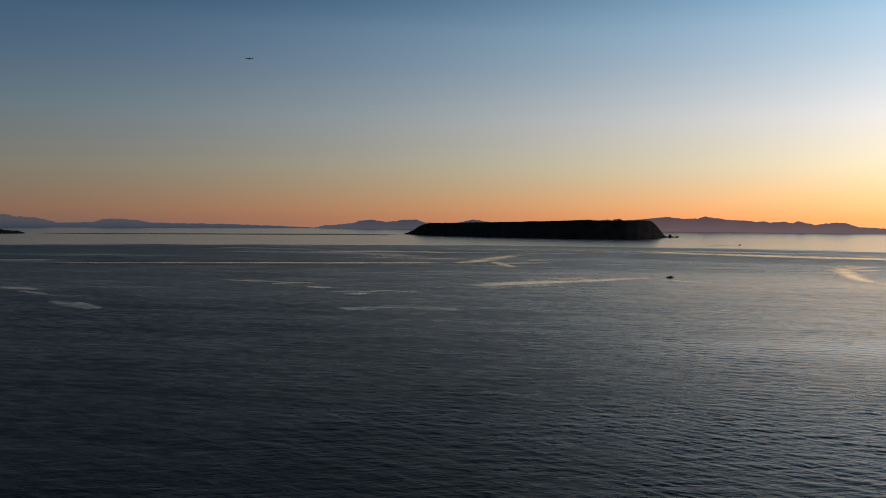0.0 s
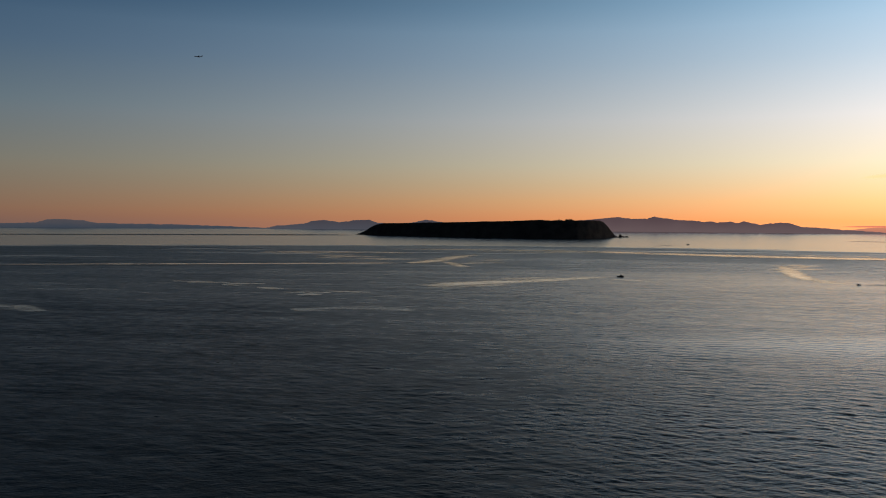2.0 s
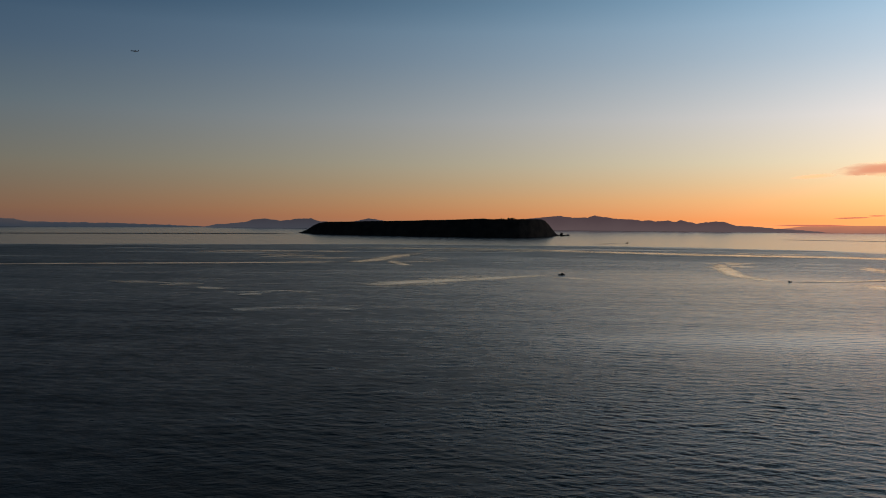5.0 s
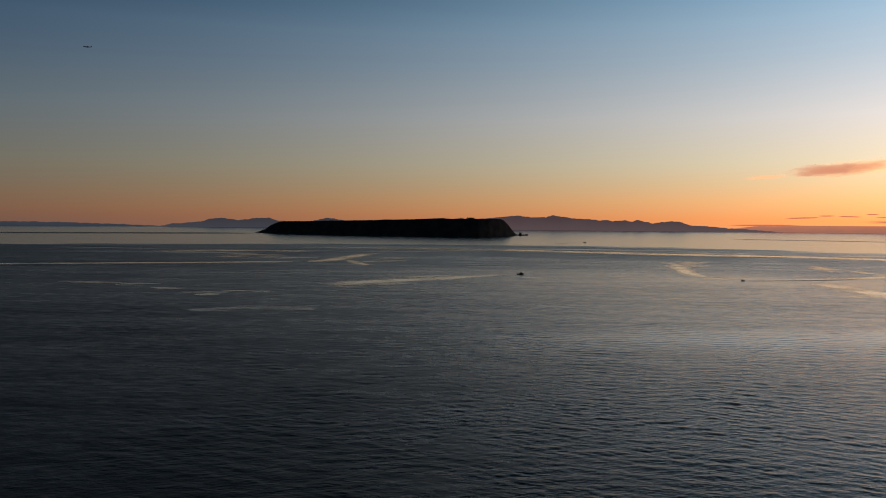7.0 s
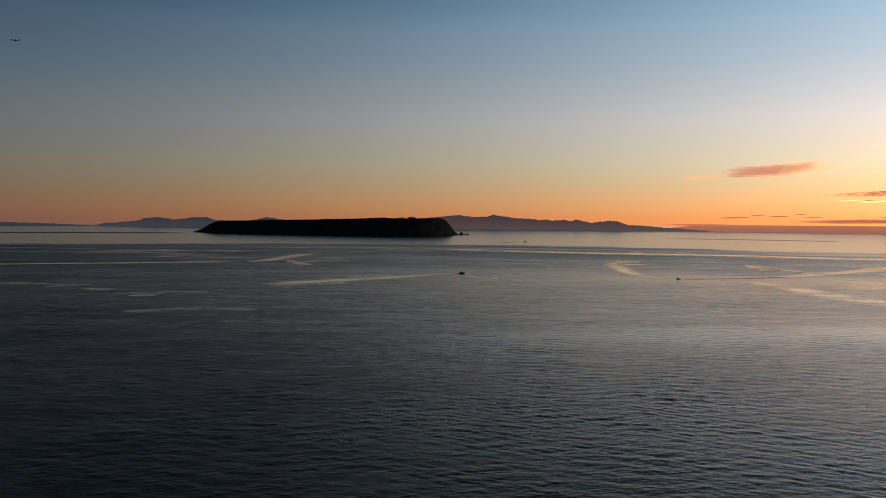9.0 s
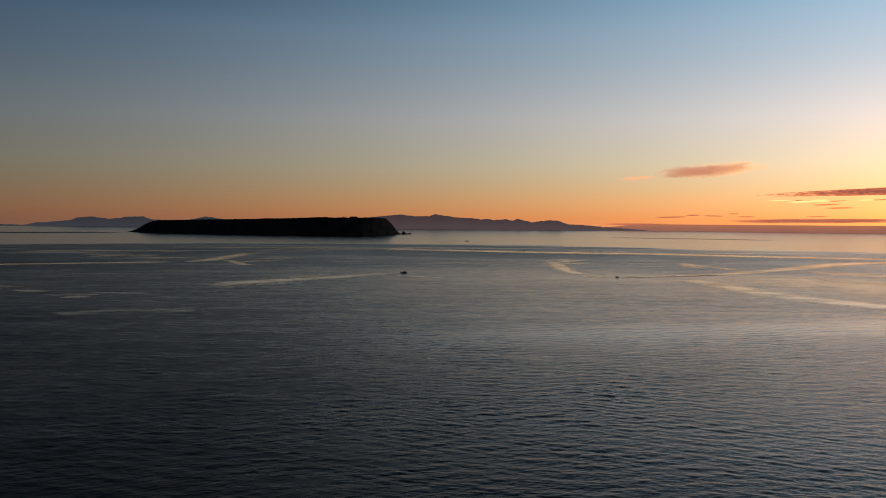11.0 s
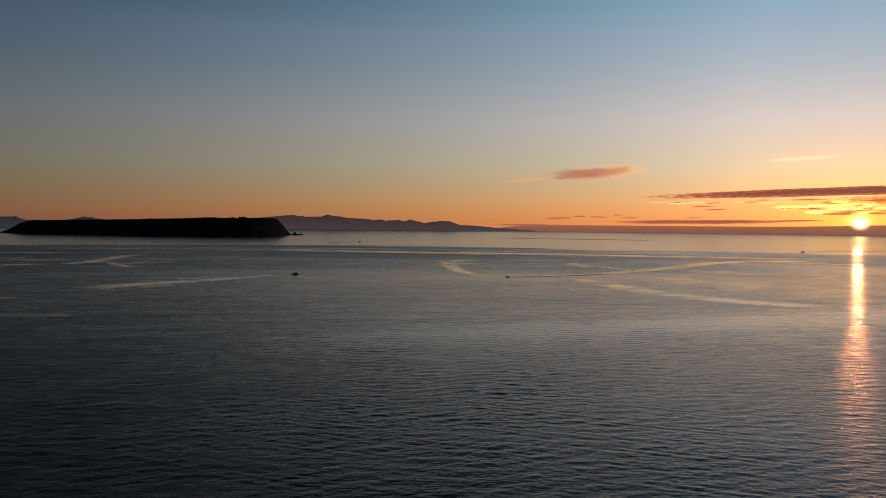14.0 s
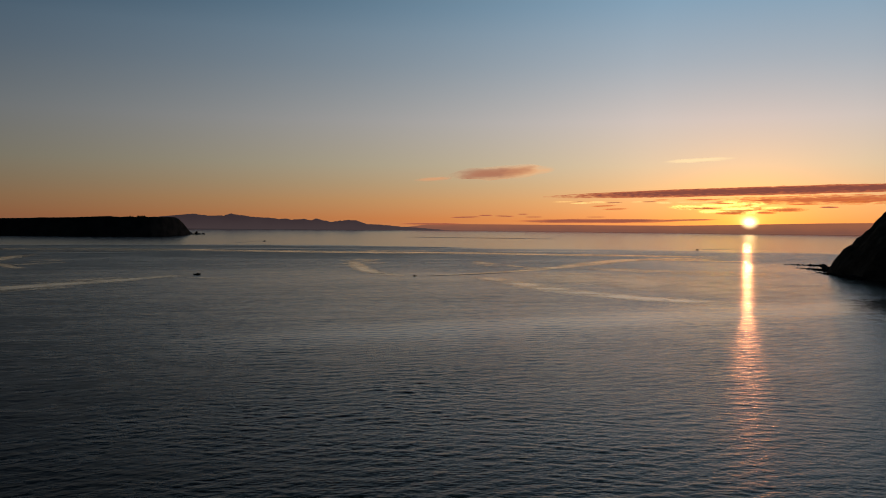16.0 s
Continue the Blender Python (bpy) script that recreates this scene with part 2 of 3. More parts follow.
SEA = sea_material()
# the two slicks' pale base tones paint reflected sky brightness into the colour
SLICK = lane_material("smooth_water_painted_sheen", 0.1, 1.0, 1.2, (0.6, 0.65, 0.74, 1), 0.08, 0.6)
SLICK_FAINT = lane_material("half_smooth_water_painted_sheen", 0.13, 0.8, 2.2, (0.36, 0.4, 0.46, 1), 0.09, 0.9)
RUFFLED = lane_material("ruffled_water", 0.45, 0.75, 0.8, (0.004, 0.012, 0.014, 1))
GRASS = surface("dark_coastal_scrub", (0.045, 0.04, 0.03, 1), (0.1, 0.08, 0.06, 1), 0.02, 0.95, 1.0)
CLIFF = surface("dark_cliff_rock", (0.045, 0.04, 0.038, 1), (0.095, 0.08, 0.072, 1), 0.03, 0.95, 1.0)
SCRUB = surface("brown_black_scrub", (0.06, 0.044, 0.03, 1), (0.16, 0.115, 0.08, 1), 0.03, 0.95, 1.0)
ROCK = surface("wet_black_rock", (0.02, 0.018, 0.016, 1), (0.05, 0.045, 0.04, 1), 0.25, 0.7, 0.3)
LEAF = surface("dark_foliage", (0.02, 0.03, 0.012, 1), (0.045, 0.055, 0.025, 1), 0.5, 0.9, 0.1)
HULL_PAINT = surface("dark_hull_paint", (0.015, 0.016, 0.018, 1), (0.03, 0.03, 0.033, 1), 0.8, 0.4)
CABIN_PAINT = surface("grey_cabin_paint", (0.03, 0.03, 0.032, 1), (0.06, 0.06, 0.06, 1), 0.8, 0.4)
RUBBER = surface("black_rubber", (0.015, 0.015, 0.015, 1), (0.03, 0.03, 0.03, 1), 2, 0.6)
STEEL = surface("brushed_steel", (0.4, 0.4, 0.42, 1), (0.5, 0.5, 0.5, 1), 3, 0.35, 0, 1.0)
SMOKED = surface("dark_glazing", (0.01, 0.012, 0.015, 1), (0.02, 0.02, 0.025, 1), 2, 0.08)
AIRFRAME = surface("aircraft_paint", (0.16, 0.17, 0.19, 1), (0.22, 0.22, 0.24, 1), 0.3, 0.45)


# ---- building helpers ----
def mesh_of(name, verts, faces, mat, smooth_shade=True):
    me = bpy.data.meshes.new(name)
    me.from_pydata([tuple(v) for v in verts], [], faces)
    me.materials.append(mat)
    if smooth_shade:
        me.polygons.foreach_set("use_smooth", [True] * len(me.polygons))
    me.update()
    return me


def part(name, bm, mat, parent, label=""):
    me = bpy.data.meshes.new(name)
    bm.to_mesh(me)
    bm.free()
    me.materials.append(mat)
    ob = new(name, me)
    ob.parent = parent
    return tagged(ob, label)


def grid_faces(nu, nv):
    return [(i * nv + j, (i + 1) * nv + j, (i + 1) * nv + j + 1, i * nv + j + 1) for i in range(nu - 1) for j in range(nv - 1)]


def knots(x, pairs, soft=0.0):
    xs = x + soft * np.linspace(-1, 1, 9)
    return float(np.mean(np.interp(xs, [p[0] for p in pairs], [p[1] for p in pairs])))


def fbm(x, y, scale, octaves=5):
    return noise.fractal(Vector((x / scale, y / scale, 3.7)), 1.0, 2.0, octaves)


def loft(sections, caps=True):
    """A closed skin over rings of equal count."""
    bm = bmesh.new()
    rings = [[bm.verts.new(p) for p in ring] for ring in sections]
    k = len(rings[0])
    for a, b in zip(rings, rings[1:]):
        for i in range(k):
            bm.faces.new((a[i], a[(i + 1) % k], b[(i + 1) % k], b[i]))
    if caps:
        bm.faces.new(rings[0][::-1])
        bm.faces.new(rings[-1])
    bmesh.ops.recalc_face_normals(bm, faces=bm.faces)
    return bm


def box(sx, sy, sz, at=(0, 0, 0), bevel=0.0, taper=1.0):
    bm = bmesh.new()
    bmesh.ops.create_cube(bm, size=1.0)
    for v in bm.verts:
        k = taper if v.co.z > 0 else 1.0
        v.co = Vector((v.co.x * sx * k, v.co.y * sy * k, v.co.z * sz)) + Vector(at)
    if bevel:
        bmesh.ops.bevel(bm, geom=bm.edges[:], offset=bevel, segments=2, affect="EDGES")
    return bm


def ring(x, ry, rz, z=0.0, count=12):
    return [(x, ry * math.cos(2 * math.pi * i / count), z + rz * math.sin(2 * math.pi * i / count)) for i in range(count)]


# ---- the sea: one sheet to the horizon, with real waves where the camera is near ----
WAVE_SLOPE = 0.0135


def sea_sheet():
    fine = np.arange(-47, 50, 0.17)
    rest = np.linspace(50, 312, 60)
    ang = np.radians(np.concatenate([fine, rest]))
    rad = np.concatenate([np.concatenate([[0.02, 1.0], np.linspace(4, 112, 14)]), np.arange(114, 240, 0.25), np.arange(240, 340, 0.34), np.arange(340, 480, 0.55),
                          np.arange(480, 760, 1.1), np.geomspace(761, REACH, 60)])
    A, R = np.meshgrid(ang, rad, indexing="ij")
    X, Y = R * np.sin(A), R * np.cos(A)
    rng = np.random.RandomState(4)
    Z = np.zeros_like(X)
    near_fade = np.clip((R - 112) / 10, 0, 1)
    # gusts: the chop is livelier in some patches than in others
    gust = 1 + 0.3 * np.sin(X / 23 + 2 * np.sin(Y / 61)) * np.sin(Y / 31 + 1.5 * np.sin(X / 47)) + 0.25 * np.sin(X / 9.1 + Y / 14 + 2 * np.sin(X / 33)) * np.sin(Y / 8.3 - X / 25)
    gust *= 0.5 + 0.5 * np.clip((np.degrees(np.arctan2(X, Y)) + 36) / 34, 0, 1)  # the west lies in the lee
    for k in range(84):
        wl = 0.9 * 8 ** (rng.uniform(0, 1) ** 1.8)
        th = radians(rng.normal(118 if k % 2 else 66, 24))
        end = min(270 * math.sqrt(wl), 755)  # short waves melt into the sheen farther out
        part_fade = near_fade * np.clip((end - R) / (0.5 * end), 0, 1)
        slope = WAVE_SLOPE * (wl / 2) ** -0.35 * rng.uniform(0.6, 1.2)
        Z += part_fade * gust * slope * wl / 6.283 * np.sin(2 * np.pi / wl * (X * np.cos(th) + Y * np.sin(th)) + rng.uniform(0, 6.28))
    # the far rim lies a little higher, so that the horizon stands where the eye finds it
    far = np.clip((R - 3050) / 1850, 0, 1)
    Z += 5.2 * far * far * (3 - 2 * far)
    nu, nv = X.shape
    co = np.stack([X, Y, Z], -1).reshape(-1, 3)
    i, j = np.meshgrid(np.arange(nu), np.arange(nv - 1), indexing="ij")
    k = (i + 1) % nu
    quads = np.stack([i * nv + j, i * nv + j + 1, k * nv + j + 1, k * nv + j], -1).reshape(-1, 4)[:, ::-1]
    me = bpy.data.meshes.new("sea")
    me.vertices.add(len(co))
    me.vertices.foreach_set("co", co.ravel())
    me.loops.add(quads.size)
    me.loops.foreach_set("vertex_index", quads.ravel())
    me.polygons.add(len(quads))
    me.polygons.foreach_set("loop_start", np.arange(0, quads.size, 4))
    me.polygons.foreach_set("loop_total", np.full(len(quads), 4))
    me.polygons.foreach_set("use_smooth", np.ones(len(quads), bool))
    me.update(calc_edges=True)
    me.validate()
    me.materials.append(SEA)
    return tagged(new("water", me), "dark rippled sea with calm pale water towards the horizon", "sea", kind="structure")


sea_sheet()


# ---- far land ----
def far_range(name, profile, r0, depth, mat, label, rugged=6.0, seed=0.0):
    """A mountain range: ridge heights over bearings, with spurs running down to the shore."""
    a0, a1 = profile[0][0], profile[-1][0]
    nu, nv = max(40, int((a1 - a0) / 0.06)), 14
    verts = []
    for i in range(nu):
        az = a0 + (a1 - a0) * i / (nu - 1)
        top = max(0.0, knots(az, profile) + 0.5 * rugged * fbm(az * 60, seed, 16 if rugged > 2 else 90))
        for j in range(nv):
            v = j / (nv - 1)
            w = 0.08 + 0.92 * math.sin(min(1.0, v * 1.15) * math.pi / 2) ** 1.3 if v < 0.87 else (1 - v) / 0.13
            spur = rugged * fbm(az * 90, v * 120 + seed, 60) * math.sin(v * math.pi)
            verts.append(polar(az, r0 + depth * v, max(-2.0, top * w + spur * 0.35 * (v < 0.8) - (2 if j in (0, nv - 1) else 0))))
    ob = new(name, mesh_of(name, verts, grid_faces(nu, nv), mat))
    return tagged(ob, label, "mountains", kind="structure")


# emitted tints that stand in for the air's light in front of each range
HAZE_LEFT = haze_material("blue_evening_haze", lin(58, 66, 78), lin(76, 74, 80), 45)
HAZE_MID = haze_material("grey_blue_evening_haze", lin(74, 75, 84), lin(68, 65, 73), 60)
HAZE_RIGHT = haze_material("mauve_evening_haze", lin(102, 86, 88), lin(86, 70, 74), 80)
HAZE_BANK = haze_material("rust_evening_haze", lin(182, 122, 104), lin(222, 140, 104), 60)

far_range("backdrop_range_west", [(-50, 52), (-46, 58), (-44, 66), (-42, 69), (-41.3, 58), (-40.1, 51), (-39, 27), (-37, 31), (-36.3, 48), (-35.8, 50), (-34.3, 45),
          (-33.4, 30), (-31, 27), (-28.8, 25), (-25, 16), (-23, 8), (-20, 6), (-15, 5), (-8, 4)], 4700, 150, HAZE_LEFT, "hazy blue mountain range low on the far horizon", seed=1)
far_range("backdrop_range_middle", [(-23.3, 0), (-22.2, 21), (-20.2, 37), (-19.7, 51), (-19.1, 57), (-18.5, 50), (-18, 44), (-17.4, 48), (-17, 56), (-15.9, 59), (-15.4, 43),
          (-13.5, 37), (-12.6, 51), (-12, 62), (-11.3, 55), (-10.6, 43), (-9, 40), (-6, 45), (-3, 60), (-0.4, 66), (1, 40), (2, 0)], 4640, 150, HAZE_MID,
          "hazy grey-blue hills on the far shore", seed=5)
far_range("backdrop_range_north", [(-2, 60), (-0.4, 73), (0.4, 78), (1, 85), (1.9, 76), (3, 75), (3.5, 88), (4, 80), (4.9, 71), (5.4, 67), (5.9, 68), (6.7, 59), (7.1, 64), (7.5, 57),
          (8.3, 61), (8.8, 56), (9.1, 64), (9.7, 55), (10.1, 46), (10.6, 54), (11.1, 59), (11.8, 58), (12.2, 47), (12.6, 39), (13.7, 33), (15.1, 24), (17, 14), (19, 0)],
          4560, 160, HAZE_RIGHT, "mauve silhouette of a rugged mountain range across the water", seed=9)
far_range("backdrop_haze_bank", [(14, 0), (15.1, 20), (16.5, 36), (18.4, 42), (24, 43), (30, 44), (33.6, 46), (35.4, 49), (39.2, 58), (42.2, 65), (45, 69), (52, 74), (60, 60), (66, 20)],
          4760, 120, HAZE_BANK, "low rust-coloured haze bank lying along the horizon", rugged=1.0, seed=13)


# ---- the island ----
ISLAND_NEAR = [(-16.9, 3060), (-16.5, 3000), (-15, 2880), (-13.5, 2800), (-11.2, 2680), (-8.8, 2600), (-5.7, 2550), (-3.5, 2530), (-1.2, 2560), (0.0, 2680), (0.7, 2800), (1.3, 2880)]
ISLAND_TOP = [(-16.8, 0), (-16.45, 6), (-16.1, 15), (-15.8, 27), (-15.4, 37), (-14.9, 42), (-13.5, 43), (-12.3, 45), (-8.8, 49), (-7.7, 51), (-5.8, 53), (-5, 55), (-2, 55), (-0.1, 56), (0.12, 51),
              (0.4, 38), (0.62, 24), (0.82, 10), (0.98, 3), (1.28, 0)]


def island_height(az, v):
    top = knots(az, ISLAND_TOP)
    rise = 0.16 + 0.03 * fbm(az * 40, 2, 90, 3)
    w = min(1.0, (v / rise)) ** 0.8 if v < rise else (1.0 if v < 0.72 else max(0.0, 1 - ((v - 0.72) / 0.28) ** 2))
    gully = fbm(az * 45, v * 420, 24) * 2.6 * math.sin(min(1, v / 0.3) * math.pi) * (top / 55)
    return top * w * (0.985 + 0.02 * v) + gully + 0.5 * fbm(az * 45, v * 400, 9) * w


def island():
    nu, nv = 420, 44
    verts = []
    for i in range(nu):
        az = -16.9 + 18.2 * i / (nu - 1)
        near_r = knots(az, ISLAND_NEAR, 0.5) + 6 * fbm(az * 45, 7, 50)
        width = 60 + 430 * math.sin(math.pi * i / (nu - 1)) ** 0.5
        for j in range(nv):
            v = (j / (nv - 1)) ** 1.5
            z = island_height(az, v) if 0 < j < nv - 1 else -2.0
            verts.append(polar(az, near_r + width * v, z))
    root = new("island")
    root.location = polar(-8, 2650)
    local = [v - root.location for v in verts]
    seam = next(j for j in range(nv) if (j / (nv - 1)) ** 1.5 > 0.17)
    for name, lo, hi, mat in (("cliff", 0, seam, CLIFF), ("plateau", seam, nv - 1, GRASS)):
        rows = [local[i * nv + j] for i in range(nu) for j in range(lo, hi + 1)]
        piece = new(name, mesh_of(name, rows, grid_faces(nu, hi - lo + 1), mat))
        piece.parent = root
        tagged(piece, "steep dark rocky cliff" if name == "cliff" else "flat scrub-covered top")
    return tagged(root, "dark flat-topped island with steep cliffs and scrub", "island")


island()


def boulder(name, at, sx, sy, sz, seed, label, category="rock", group=""):
    rng = random.Random(seed)
    bm = bmesh.new()
    bmesh.ops.create_icosphere(bm, subdivisions=2 if sx < 4.5 else 3, radius=1.0)
    off = Vector((seed * 3.1, seed * 1.7, 0))
    for v in bm.verts:
        k = 1 + 0.6 * noise.fractal(v.co * 1.5 + off, 1.0, 2.0, 4) + 0.2 * noise.noise(v.co * 5 + off)
        v.co = Vector((v.co.x * sx * k, v.co.y * sy * k, v.co.z * sz * k))
        v.co.z = max(v.co.z, -0.25 * sz)
    me = bpy.data.meshes.new(name)
    bm.to_mesh(me)
    bm.free()
    me.materials.append(ROCK)
    ob = new(name, me)
    ob.location = at
    ob.rotation_euler = (0, 0, rng.uniform(0, 6))
    return tagged(ob, label, category, group)


for k, (az, r, sx, sz) in enumerate([(1.25, 2880, 5, 9), (1.34, 2890, 3.5, 3), (1.45, 2900, 6, 3), (1.52, 2905, 4, 2), (1.68, 2915, 5, 3.5), (1.74, 2918, 4, 2)]):
    boulder("sea_stack", polar(az, r, 0.3), sx, sx, sz, k + 1, "dark sea stack off the island's point", "rock", "stacks off the island")


def clump_tree(az, r, ground, h, seed, label):
    """A wind-bent tree: tapered trunk, limbs and a ragged crown of leaf clumps."""
    rng = random.Random(seed)
    root = new("tree")
    root.location = polar(az, r, ground)
    part("trunk", loft([[(0.25 * h * 0.12 * (1 - t * 0.6) * math.cos(a) + t * t * 0.6, 0.25 * h * 0.12 * (1 - t * 0.6) * math.sin(a), t * h * 0.55) for a in
                         [i * 2 * math.pi / 8 for i in range(8)]] for t in (0, 0.35, 0.7, 1.0)]), ROCK, root, "bare tapered trunk")
    bm = bmesh.new()
    for _ in range(240):
        a, q = rng.uniform(0, 6.283), rng.random() ** 0.5
        c = Vector((q * math.cos(a) * h * 0.6, q * math.sin(a) * h * 0.6, h * (0.1 + 0.88 * rng.random() * (1 - 0.6 * q * q))))
        s = h * rng.uniform(0.05, 0.12)
        n1 = Vector((rng.gauss(0, 1), rng.gauss(0, 1), rng.gauss(0, 1))).normalized()
        n2 = n1.orthogonal().normalized()
        n3 = n1.cross(n2)
        vs = [bm.verts.new(c + n2 * s * math.cos(t) + n3 * s * 0.8 * math.sin(t) + n1 * s * 0.3 * (t % 2)) for t in (0, 1.2, 2.4, 3.6, 4.9)]
        bm.faces.new(vs)
    part("crown", bm, LEAF, root, "ragged dark leafy crown")
    return tagged(root, label, "tree", "trees on the island")


for k, (az, h) in enumerate([(-3.02, 3.5), (-2.86, 5.5), (-2.7, 4), (-2.38, 6.5), (-2.26, 6), (-2.14, 7), (-2.02, 6.5), (-1.92, 4)]):
    clump_tree(az, 2620, 53.6, h, k, "small dark tree on the island's flat top")


# ---- headland with its reef, and the low spit ----
def hill(name, centre, rx, ry, top, turn, label, seed, power=1.0, mat=None, n=90, shelf=0.0):
    verts = []
    for i in range(n):
        for j in range(n):
            x, y = (2.4 * i / (n - 1) - 1.2), (2.4 * j / (n - 1) - 1.2)
            d = math.hypot(x, y) + 0.10 * fbm(x * 90 + seed, y * 90, 40, 5)
            base = max(0.0, 1 - d * d) ** power
            z = top * base + 0.085 * top * fbm(x * rx + seed * 7, y * ry, 22, 6) * min(1, base * 6) - (1 - min(1.0, base * 30)) * 3
            z += shelf * max(0.0, 1.15 - d) * fbm(x * rx, y * ry + seed, 9, 4) * (base < 0.08)
            verts.append(Vector((x * rx, y * ry, z)))
    ob = new(name, mesh_of(name, verts, grid_faces(n, n), mat or GRASS))
    ob.location = centre
    ob.rotation_euler = (0, 0, radians(turn))
    return tagged(ob, label, "headland")


hill("headland", polar(51.9, 905, 0), 140, 150, 106, -45, "steep dark headland falling to a rocky shore", 3, 1.1, SCRUB, shelf=2)
hill("headland", polar(-44.6, 3150, 0), 150, 120, 42, 30, "dark coastal hill on the far side of the bay", 8)
hill("spit", polar(-43, 2900, 0), 105, 40, 12, 43, "low dark rocky spit reaching into the sea", 11, 0.7)
hill("spit", polar(-41.3, 2910, 0), 14, 14, 9, 0, "low dark rocky knoll at the end of the spit", 12, 0.7)

# two low reefs run out from the foot of the headland, and broken rock lines its shore
shore = random.Random(31)
REEFS = (((40.1, 1076), (42.6, 1050), 26, 2.2), ((40.9, 992), (42.9, 930), 24, 2.6), ((42.2, 900), (44.6, 806), 26, 3.0), ((42.4, 1040), (43.4, 880), 16, 4.5))
for k, ((az0, r0), (az1, r1), count, size) in enumerate(REEFS):
    for i in range(count):
        q = (i + shore.uniform(0, 0.8)) / count
        if k < 2 and shore.random() < 0.35 * (1 - q):
            continue
        grow = size * (0.5 + 1.2 * q) * shore.uniform(0.6, 1.5)
        boulder("reef_rock", polar(az0 + (az1 - az0) * q, r0 + (r1 - r0) * q + shore.uniform(-9, 9), 0), grow, grow * shore.uniform(0.5, 1.0), grow * shore.uniform(0.25, 0.5),
                20 + k * 40 + i, "wet black reef rock awash off the headland", "rock", "reef rocks")


# ---- lanes of smooth and ruffled water ----
def lane(name, points, widths, mat, label, z=0.06):
    """A ribbon on the sea along bearings and distances, with its own width at each knot."""
    ks = np.linspace(0, 1, len(points))
    n = 14 * len(points)
    pts, uvs = [], []
    flat_pts = [polar(*p) for p in points]
    t = np.linspace(0, 1, n)
    soft = np.linspace(-0.5, 0.5, 9) / len(points)
    cx = np.mean([np.interp(np.clip(t + s, 0, 1), ks, [p.x for p in flat_pts]) for s in soft], 0)
    cy = np.mean([np.interp(np.clip(t + s, 0, 1), ks, [p.y for p in flat_pts]) for s in soft], 0)
    wd = np.interp(t, ks, widths) * (1.0 if mat is RUFFLED else 1.5)
    for i in range(n):
        c = Vector((cx[i], cy[i], z))
        out = Vector((cx[i], cy[i], 0)).normalized()
        a, b = max(0, i - 1), min(n - 1, i + 1)
        d = Vector((cx[b] - cx[a], cy[b] - cy[a], 0)).normalized()
        side_way = Vector((-d.y, d.x, 0))
        if side_way.dot(out) < 0:
            side_way = -side_way
        for j in range(5):
            pts.append(c + side_way * wd[i] * (j / 4 - 0.5))
            uvs.append((t[i], j / 4))
    me = mesh_of(name, pts, grid_faces(n, 5), mat)
    layer = me.uv_layers.new(name="UVMap")
    for lp in me.loops:
        layer.data[lp.index].uv = uvs[lp.vertex_index]
    return tagged(new(name, me), label, "water", kind="structure")


SMOOTH_LABEL = "pale streak of smooth water on the rippled sea"
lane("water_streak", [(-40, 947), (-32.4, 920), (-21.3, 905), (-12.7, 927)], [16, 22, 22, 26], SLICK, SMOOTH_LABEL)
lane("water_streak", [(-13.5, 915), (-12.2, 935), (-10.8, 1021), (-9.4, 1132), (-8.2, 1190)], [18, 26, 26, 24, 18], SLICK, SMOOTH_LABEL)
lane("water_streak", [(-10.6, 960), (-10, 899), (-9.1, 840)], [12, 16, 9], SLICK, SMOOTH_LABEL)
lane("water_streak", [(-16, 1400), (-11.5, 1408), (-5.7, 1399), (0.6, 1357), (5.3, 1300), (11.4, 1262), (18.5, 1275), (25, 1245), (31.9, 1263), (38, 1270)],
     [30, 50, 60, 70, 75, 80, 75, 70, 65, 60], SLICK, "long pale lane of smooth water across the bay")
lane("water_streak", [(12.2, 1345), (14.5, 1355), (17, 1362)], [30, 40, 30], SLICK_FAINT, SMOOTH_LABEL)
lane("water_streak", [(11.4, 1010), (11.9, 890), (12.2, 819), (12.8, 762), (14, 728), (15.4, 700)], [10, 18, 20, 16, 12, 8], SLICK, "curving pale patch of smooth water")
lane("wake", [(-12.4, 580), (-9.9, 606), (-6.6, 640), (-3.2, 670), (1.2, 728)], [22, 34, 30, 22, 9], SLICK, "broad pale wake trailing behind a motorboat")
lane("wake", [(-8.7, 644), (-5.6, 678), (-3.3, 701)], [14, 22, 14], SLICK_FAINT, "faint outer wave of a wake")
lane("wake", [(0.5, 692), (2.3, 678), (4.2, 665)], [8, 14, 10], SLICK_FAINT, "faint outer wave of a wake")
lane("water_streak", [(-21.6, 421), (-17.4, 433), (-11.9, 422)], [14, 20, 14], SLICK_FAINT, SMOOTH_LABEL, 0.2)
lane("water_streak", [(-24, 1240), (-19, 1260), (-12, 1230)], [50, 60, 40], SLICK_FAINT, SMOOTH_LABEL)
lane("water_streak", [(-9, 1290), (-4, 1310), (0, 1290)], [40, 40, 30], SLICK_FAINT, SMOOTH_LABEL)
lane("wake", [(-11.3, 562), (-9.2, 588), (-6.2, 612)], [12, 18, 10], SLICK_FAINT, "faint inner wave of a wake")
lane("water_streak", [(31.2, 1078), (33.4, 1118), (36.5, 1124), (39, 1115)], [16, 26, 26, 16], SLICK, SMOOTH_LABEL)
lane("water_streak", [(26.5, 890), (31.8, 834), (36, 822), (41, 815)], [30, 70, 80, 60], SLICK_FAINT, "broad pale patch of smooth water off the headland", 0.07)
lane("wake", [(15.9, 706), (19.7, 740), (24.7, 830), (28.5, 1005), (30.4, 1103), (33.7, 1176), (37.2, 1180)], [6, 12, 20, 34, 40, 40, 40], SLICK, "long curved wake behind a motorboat")
